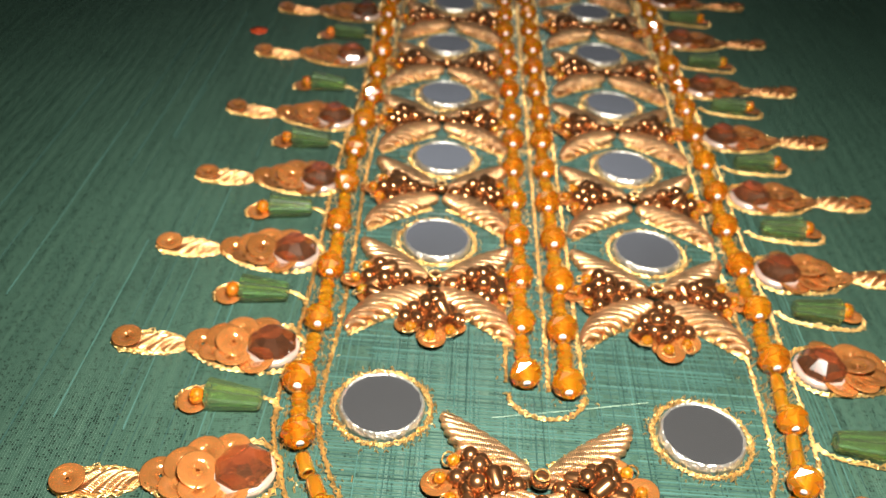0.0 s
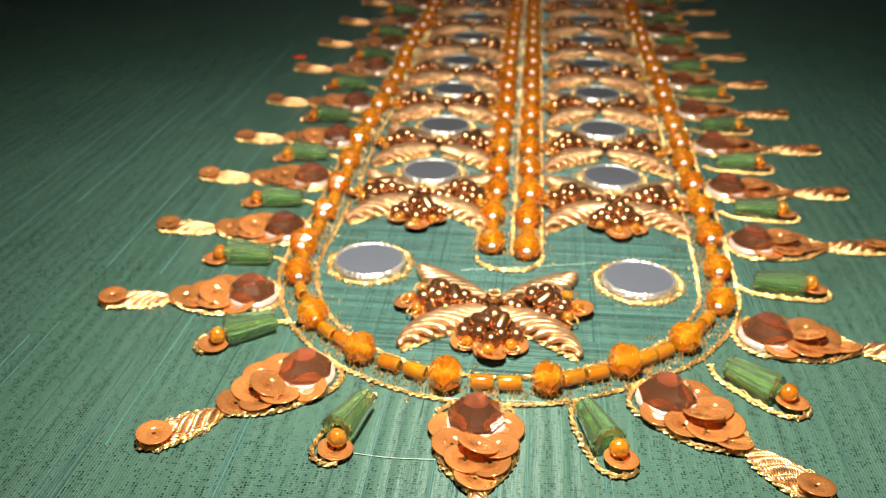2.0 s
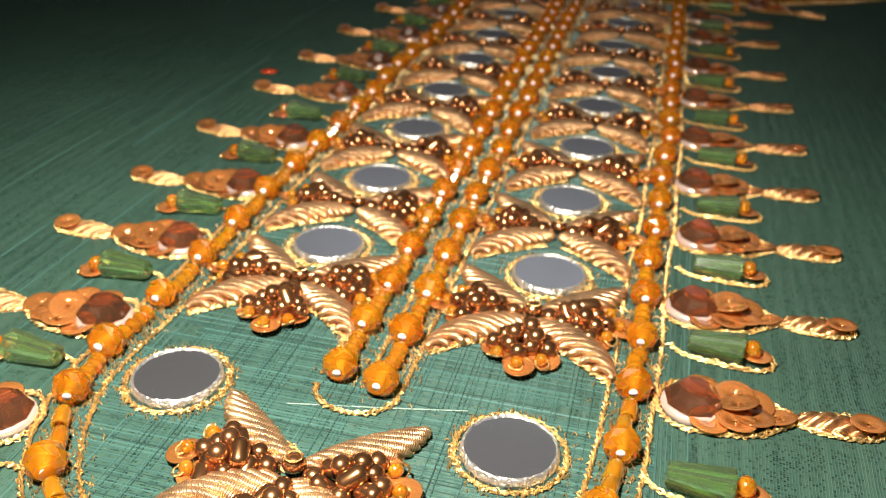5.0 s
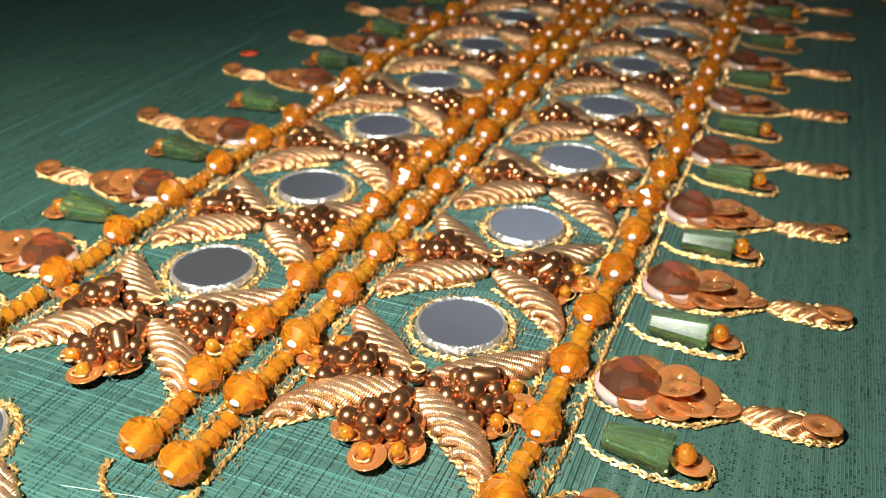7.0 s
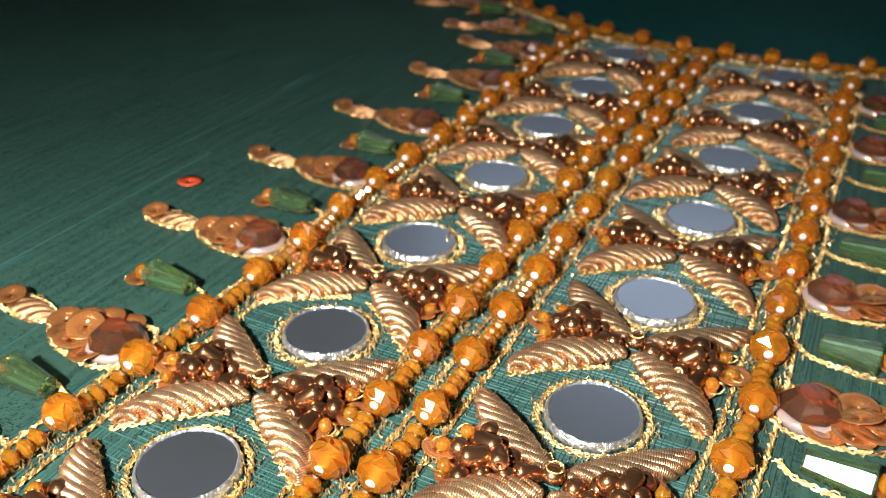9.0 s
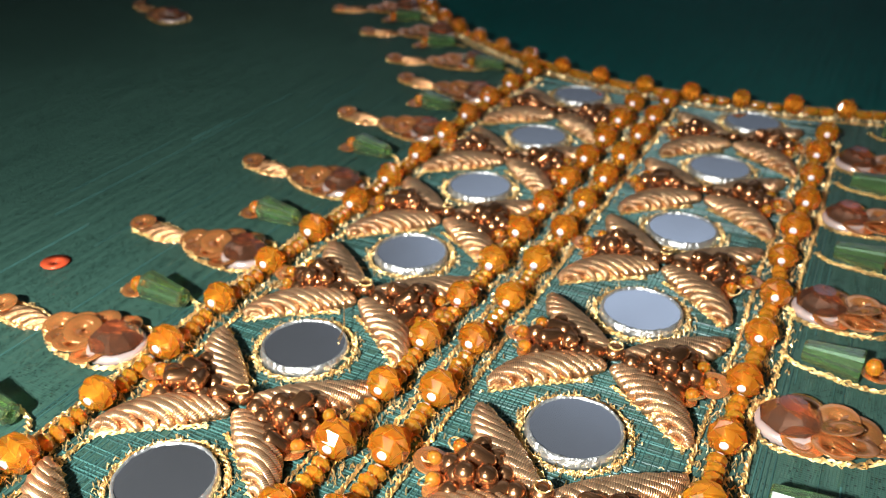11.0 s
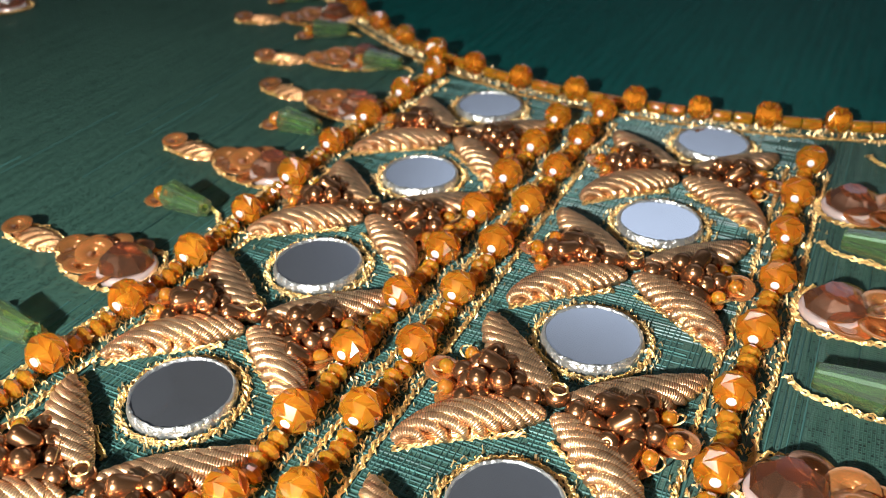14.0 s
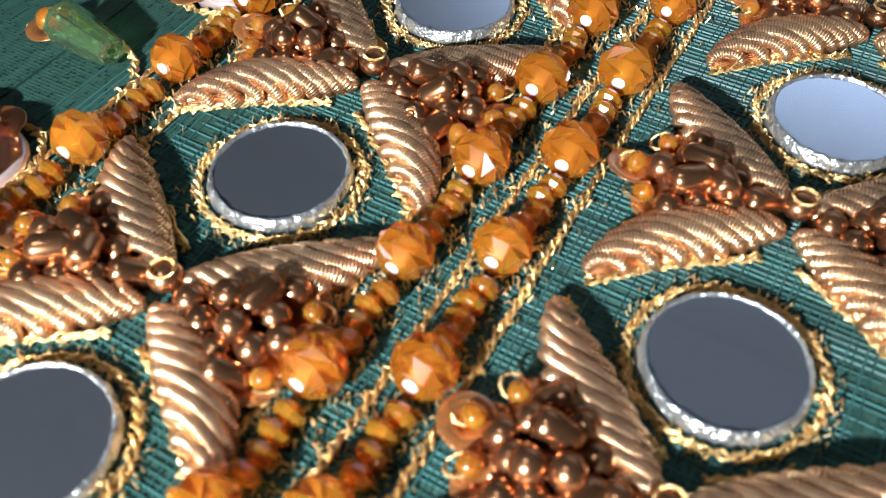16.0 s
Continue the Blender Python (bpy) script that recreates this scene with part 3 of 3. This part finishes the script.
def cluster(flower, angle, reach, seed):
    """Bronze beads piled along one petal, with sequins and seed beads under its outer end."""
    rng = random.Random(seed)
    turn = pose(0, 0, 0, 0, 0, angle)
    k = reach / 1.1
    for x, y, z, tilt in ((0.92, 0.0, 0.02, 10), (0.80, 0.27, 0.03, 14), (0.78, -0.27, 0.03, 14), (1.04, 0.03, 0.06, 16)):
        part("sequin", DISC, flower, turn @ at(x * k, y, z + 0.03, rng.uniform(-tilt, tilt), rng.uniform(-4, tilt), rng.uniform(0, 360)))
    for x, y, z in ((0.22, 0.0, 0.11), (0.38, 0.11, 0.12), (0.38, -0.11, 0.12), (0.56, 0.0, 0.14), (0.55, 0.21, 0.13), (0.55, -0.21, 0.13), (0.74, 0.12, 0.16), (0.74, -0.12, 0.16),
                    (0.71, 0.30, 0.14), (0.71, -0.30, 0.14), (0.46, 0.06, 0.24), (0.62, -0.08, 0.25), (0.64, 0.13, 0.25), (0.86, 0.0, 0.15)):
        me = BRONZE if rng.random() < 0.72 else BRONZE_LONG
        part("bead", me, flower, turn @ at((x + rng.uniform(-0.02, 0.02)) * k, y + rng.uniform(-0.02, 0.02), z, rng.uniform(50, 130), 0, rng.uniform(0, 180)))
    for x, y in ((1.02, 0.0), (0.90, 0.24), (0.89, -0.24)):
        part("stitch_ring", STITCH, flower, turn @ at((x + 0.05) * k, y * 1.1, 0.12, rng.uniform(-30, 30), rng.uniform(-30, 30), 0))
        part("seed_bead", SEED, flower, turn @ at(x * k, y, 0.135, 90, 0, rng.uniform(0, 180)))


def flower_at(m, extra, seed, label):
    flower = thing("beaded_flower", m, label, "bead flower", "beaded flowers of the panel")
    for leaf, coils, edge in zip(LEAVES, COILS, EDGES):
        blade = part("leaf", leaf, flower, None, "leaf of slanting copper coil thread")
        for coil in coils:
            part("coil", coil, blade)
        part("edge_cord", edge, blade, None, "fine gold edging cord")
    cluster(flower, 180, 1.08, seed)
    cluster(flower, 0, 1.08, seed + 1)
    if extra:
        cluster(flower, -90, 1.08, seed + 2)
    part("centre_bead", NUB, flower, at(0, 0.06, 0.15))
    part("stitch_ring", STITCH, flower, at(0.01, 0.05, 0.24), "small gold stitch loop")
    return flower


PLAIN = "copper thread leaves with bronze bead petals between two mirrors"
HANGING = "copper thread leaves with three bronze bead and sequin petals"
flower_at(at(-0.20, -1.96, 0), True, 11, "large bead flower with four copper leaves at the rounded end")
flower_at(at(-1.42, 1.12), True, 21, HANGING)
flower_at(at(1.42, 1.18), True, 31, HANGING)
left_flower = flower_at(at(-1.43, 3.28), False, 41, PLAIN)
right_flower = flower_at(at(1.42, 3.38), False, 51, PLAIN)
jig = random.Random(8)
for row in range(2, 8):
    copy_thing(left_flower if row % 2 else right_flower, at(-1.49 + jig.uniform(-0.04, 0.04), 2.2 * row + 1.06, 0, 0, 0, jig.uniform(-4, 4)))
    copy_thing(right_flower if row % 2 else left_flower, at(1.46 + jig.uniform(-0.04, 0.04), 2.2 * row + 1.18, 0, 0, 0, jig.uniform(-4, 4)))

# ---- bead strings ----
TABLE = Vector((0.14, -0.76, 0.63)).normalized()
CUTS = {}


def cut_bead(m):
    """A faceted bead that lies as m turns it, with its broad table facet tipped up towards the hem."""
    key = tuple(round(v * 4) for row in m.to_3x3() for v in row)
    if key not in CUTS:
        me = gem(0.192, 0.92, 9, 6, "bead", M_AMBER)
        flat = (m.to_3x3().inverted() @ TABLE).normalized()
        for v in me.vertices:
            over = v.co.dot(flat) - 0.148 * CM
            if over > 0:
                v.co -= flat * over
        CUTS[key] = me
    return CUTS[key]



CORE = lathe([(0.0, -0.15), (0.045, -0.15), (0.045, 0.15), (0.0, 0.15)], 8, "bore", M_CORE)
SMALL = ball(0.098, "small_bead", M_AMBER_SMALL, 9, 6, 0.66, False, 0.03)
PIPE = lathe([(0.05, -0.12), (0.075, -0.12), (0.083, -0.10), (0.083, 0.10), (0.075, 0.12), (0.05, 0.12)], 12, "tube_bead", M_AMBER_SMALL, True, 0, 0, True)


def along(points, step):
    """Evenly spaced places and headings along a polyline."""
    out, left = [], 0.0
    for a, b in zip(points, points[1:]):
        a, b = Vector((a[0], a[1], 0)), Vector((b[0], b[1], 0))
        length = (b - a).length
        while left < length:
            p = a.lerp(b, left / length)
            out.append((p.x, p.y, math.degrees(math.atan2(b.y - a.y, b.x - a.x))))
            left += step
        left -= length
    return out


def offset(points, by):
    out = []
    for k, p in enumerate(points):
        a, b = points[max(k - 1, 0)], points[min(k + 1, len(points) - 1)]
        d = Vector((b[0] - a[0], b[1] - a[1])).normalized()
        out.append((p[0] + d.y * by, p[1] - d.x * by))
    return out


def bead_string(bigs, label, group, seed, cords=(-0.22, 0.22), pipes=None):
    """Large faceted beads at the places given, four small rondelles between each pair, a gold cord on both sides."""
    rng = random.Random(seed)
    string = thing("bead_string", at(bigs[0][0], bigs[0][1]), label, "bead string", group)
    back = string.matrix_basis.inverted()
    for k, (x, y) in enumerate(bigs):
        a, b = bigs[max(k - 1, 0)], bigs[min(k + 1, len(bigs) - 1)]
        head = math.degrees(math.atan2(b[1] - a[1], b[0] - a[0]))
        grown = rng.uniform(0.94, 1.06)
        lie = at(x + rng.uniform(-0.02, 0.02), y, 0.185, 90, 0, head + 90)
        tip = pose(0, 0, 0, rng.uniform(-5, 5), rng.uniform(-5, 5), rng.uniform(-5, 5))
        bead = part("bead", cut_bead(lie), string, back @ lie @ tip @ Matrix.Scale(grown, 4))
        part("bore", CORE, bead, None, "pale drilled core")
        if k + 1 < len(bigs):
            nx, ny = bigs[k + 1]
            gap = math.hypot(nx - x, ny - y)
            run = math.degrees(math.atan2(ny - y, nx - x))
            tubes = pipes and pipes(k)
            spots = (0.36, 0.64) if tubes else (0.29, 0.43, 0.57, 0.71)
            for s in spots:
                m = back @ at(x + (nx - x) * s + rng.uniform(-0.02, 0.02), y + (ny - y) * s, 0.1, 90, 0, run + 90)
                part("tube_bead" if tubes else "small_bead", PIPE if tubes else SMALL, string, m)
    for n, by in enumerate(cords):
        line = [(x - bigs[0][0], y - bigs[0][1]) for x, y in offset(bigs, by)]
        part("side_cord", cord_mesh(line, 0.025, "side_cord", M_CORD, seed=seed + n), string, None, "twisted gold cord")
    line = [(x - bigs[0][0], y - bigs[0][1]) for x, y in bigs]
    tagged(part("stitching", stitching(line, 150 * len(bigs), 0.13, "stitching", seed, 0.065), string, None, "tiny gold stitches"), kind="stuff")
    return string


left_side = [(-2.78 + 0.04 * math.sin(k), -0.77 + 1.01 * min(k, 5) + 0.935 * max(k - 5, 0)) for k in range(20, -1, -1)]
right_side = [(2.62 + min(0.14, 0.02 * k) + 0.02 * math.sin(k * 1.7), 0.10 + 0.912 * k) for k in range(20)]
bend = [(-2.69, -1.55), (-2.25, -2.51), (-1.58, -3.14), (-0.60, -3.52), (0.42, -3.47), (1.25, -3.07), (1.96, -2.54), (2.46, -1.70), (2.58, -0.86)]
bead_string(left_side + bend + right_side, "amber faceted bead border string edged with gold cord, rounded end", "bead borders", 61, (-0.235, 0.235),
            lambda k: 21 <= k <= 29)


def middle(y):
    return -0.07 - 0.008 * min(max(y, 0), 14)


bead_string([(middle(0.892 * k - 0.45) - 0.24, 0.892 * k - 0.45) for k in range(21)], "amber bead row down the middle of the panel", "middle bead rows", 71, (-0.20,))
bead_string([(middle(0.92 * k - 0.56) + 0.24, 0.92 * k - 0.56) for k in range(21)], "amber bead row down the middle of the panel", "middle bead rows", 81, (0.20, -0.2))
end_loop = [(-0.07 + 0.43 * math.cos(a), -0.62 + 0.36 * math.sin(a)) for a in [math.pi + math.pi * k / 20 for k in range(21)]]
loop = thing("end_cord", at(-0.07, -0.62), "gold cord loop closing the middle bead rows", "cord")
part("cord", cord_mesh([(x + 0.07, y + 0.62) for x, y in end_loop], 0.03, "cord", M_CORD, seed=9), loop)
rail = along([(x / 4, neck(x / 4)) for x in range(-44, 45)], 0.88)
bead_string([(x, y) for x, y, _ in rail], "amber bead string along the curved neckline edge", "bead borders", 91, (-0.26, 0.26), lambda k: True)

# ---- drops along the edge ----
STONE = lathe([(0.0, 0.082), (0.12, 0.084), (0.25, 0.09), (0.295, 0.12), (0.255, 0.18), (0.13, 0.295), (0.0, 0.30)], 8, "stone", M_STONE, False)
CUP = lathe([(0.0, 0.0), (0.32, 0.0), (0.315, 0.07), (0.28, 0.10), (0.24, 0.08), (0.0, 0.08)], 18, "setting", M_CUP)
OUTLINE = cord_mesh([(-0.36 * math.cos(a) if a < math.pi / 2 else 0.0, 0.40 * math.sin(a)) for a in [math.pi / 2 * k / 8 for k in range(9)]][::-1]
                    + [(-0.36 * math.cos(a), -0.40 * math.sin(a)) for a in [math.pi / 2 * k / 8 for k in range(1, 9)]]
                    + [(0.5, -0.36), (0.8, -0.20), (1.0, 0.0), (0.8, 0.20), (0.5, 0.36), (0.0, 0.40)], 0.03, "outline_cord", M_CORD, seed=12)
TAIL = cord_mesh([(0.98, 0.0), (1.15, 0.13), (1.4, 0.17), (1.68, 0.14), (1.82, 0.0), (1.68, -0.14), (1.4, -0.17), (1.15, -0.13)], 0.03, "tail_cord", M_CORD, closed=True, seed=13)
BRAID = leaf_mesh(bezier((0.98, 0.0, 0), (1.3, 0.03, 0), (1.74, 0.0, 0), 36), 0.30, 0.13, "braid", 4.5, 1.0)
BIG_DISC = lathe([(0.02, 0.0), (0.182, 0.017), (0.204, 0.030), (0.195, 0.036), (0.02, 0.014)], 22, "sequin", M_SEQUIN, True, 0, 0, True)


def stone_drop(m, seed):
    rng = random.Random(seed)
    drop = thing("stone_drop", m, "brown faceted stone with overlapping copper sequins and braided tail", "sequin drop", "stone drops along the border")
    part("setting", CUP, drop, None, "pale metal setting")
    part("stone", STONE, drop, at(0, 0, 0, 0, 0, 30), "faceted brown crystal")
    for x, y, z, ry in ((0.80, 0.0, 0.03, 3), (0.60, 0.14, 0.05, 7), (0.60, -0.14, 0.05, 7), (0.40, 0.21, 0.07, 8), (0.40, -0.21, 0.07, 8), (0.42, 0.0, 0.11, 12), (0.14, 0.27, 0.06, 5), (0.14, -0.27, 0.06, 5)):
        part("sequin", BIG_DISC, drop, at(x + rng.uniform(-0.03, 0.03), y + rng.uniform(-0.03, 0.03), z, rng.uniform(-10, 10), ry + rng.uniform(-6, 9), rng.uniform(0, 360)))
    part("outline_cord", OUTLINE, drop, None, "twisted gold cord")
    tail = part("tail", BRAID, drop, None, "braided copper thread")
    part("tail_cord", TAIL, tail, None, "twisted gold cord")
    part("sequin", DISC, drop, at(1.66, 0, 0.10, rng.uniform(-6, 6), rng.uniform(-12, 6), 0))
    return drop


TUBE = lathe([(0.05, 0.0), (0.10, 0.0), (0.118, 0.02), (0.185, 0.56), (0.172, 0.58), (0.09, 0.58)], 7, "glass_tube", M_GREEN, False, 0, 0, True)
TIP = ball(0.10, "tip_bead", M_AMBER_SMALL, 10, 6, 0.9)
CURL = cord_mesh([(0.0, 0.03), (0.15, -0.12), (0.45, -0.20), (0.80, -0.24), (1.03, -0.20), (1.12, -0.05), (1.08, 0.10)], 0.03, "outline_cord", M_CORD, seed=14)


def tube_drop(m, seed):
    rng = random.Random(seed)
    drop = thing("tube_drop", m, "green glass tube bead with amber tip and gold cord", "glass drop", "green tube drops along the border")
    part("glass_tube", TUBE, drop, at(0.20, 0, 0.145, rng.uniform(0, 40), 90, rng.uniform(-5, 5)), "clear green glass tube")
    part("sequin", DISC, drop, at(0.93, 0, 0.05, rng.uniform(-8, 8), rng.uniform(-10, 4), 0))
    part("tip_bead", TIP, drop, at(0.88, 0, 0.155, 0, 90, 0))
    part("outline_cord", CURL, drop, None, "twisted gold cord")
    return drop


wild = random.Random(17)
stone_model, tube_model = stone_drop(at(-3.22, -0.19, 0, 0, 0, 182), 101), tube_drop(at(-3.0, 0.73, 0, 0, 0, 184), 102)
for x, y, turn in [(-3.14, -1.98, 190), (-3.28, 1.64, 180), (-3.24, 3.48, 182), (-3.30, 5.42, 178), (-3.33, 7.88, 181), (-3.32, 10.06, 180), (-3.30, 12.30, 177), (-3.15, 14.70, 178), (-3.15, 16.75, 176),
                   (2.92, -2.2, -8), (3.23, 0.12, 2), (3.22, 1.98, 2), (3.30, 3.86, 1), (3.24, 5.70, 4), (3.25, 7.62, 2), (3.23, 9.84, 1), (3.27, 12.08, 0), (3.34, 14.56, 3), (3.31, 16.66, 2),
                   (-2.10, -3.50, 224), (-0.25, -4.08, 273), (1.65, -3.52, -45), (-4.05, 18.45, 198), (-5.65, 20.1, 206), (-7.4, 21.7, 212), (4.9, 18.9, -22)]:
    copy_thing(stone_model, at(x, y, 0, 0, 0, turn + wild.uniform(-2, 2)))
for x, y, turn in [(-2.95, -1.10, 181), (-3.02, 2.62, 186), (-3.05, 4.50, 180), (-3.08, 6.52, 182), (-3.0, 8.80, 182), (-3.0, 11.0, 178), (-3.04, 13.48, 176), (-3.04, 15.82, 178),
                   (2.80, -1.08, 2), (2.97, 1.13, 0), (3.02, 2.93, 3), (3.05, 4.75, 6), (3.08, 6.80, 3), (3.01, 8.68, 2), (3.0, 11.0, 1), (3.08, 13.40, 1), (3.09, 15.76, 2), (3.4, 18.1, -8),
                   (-2.50, -2.52, 217), (-1.32, -3.75, 256), (0.72, -3.66, -66), (2.18, -2.86, -38), (-3.15, 18.35, 188), (-4.75, 19.45, 204), (-6.4, 21.0, 210)]:
    copy_thing(tube_model, at(x, y, 0, 0, 0, turn + wild.uniform(-2, 2)))

# ---- loose things ----
for x, y, turn in ((-5.32, 8.85, 20), (-10.55, 4.65, 70), (-6.0, -3.55, 10)):
    spare = thing("loose_sequin", at(x, y, 0.0, 0, 0, turn), "single red sequin lying loose on the green silk", "sequin", "loose sequins")
    part("disc", lathe([(0.03, 0.0), (0.17, 0.02), (0.175, 0.035), (0.03, 0.02)], 18, "disc", M_RED, True, 0, 0, True), spare)
copy_thing(stone_model, at(-11.8, 18.2, 0, 0, 0, 160))


def loose_thread(points, label, mat=M_THREAD):
    ob = thing("loose_thread", at(points[0][0], points[0][1]), label, "thread", "stray threads")
    part("strand", cord_mesh([(p[0] - points[0][0], p[1] - points[0][1], p[2]) for p in points], 0.011, "strand", mat, step=0.1, seed=3, single=True), ob)


loose_thread([(-1.4, -4.63, 0.0), (-1.0, -4.66, 0.0), (-0.49, -4.63, 0.0)], "pale basting thread lying on the silk")
loose_thread([(-0.9, -3.72, 0.0), (0.1, -3.67, 0.0), (0.75, -3.66, 0.0)], "pale basting thread lying on the silk")
loose_thread([(-0.67, -0.99, 0.0), (0.2, -0.80, 0.0), (1.14, -0.58, 0.0)], "pale basting thread lying on the silk")
loose_thread([(-1.85, 10.09, 0.22), (-1.68, 9.80, 0.16), (-1.48, 9.46, 0.13), (-1.30, 9.16, 0.11), (-1.23, 8.92, 0.11)], "stray yellow gold thread hanging over a mirror", M_CORD)
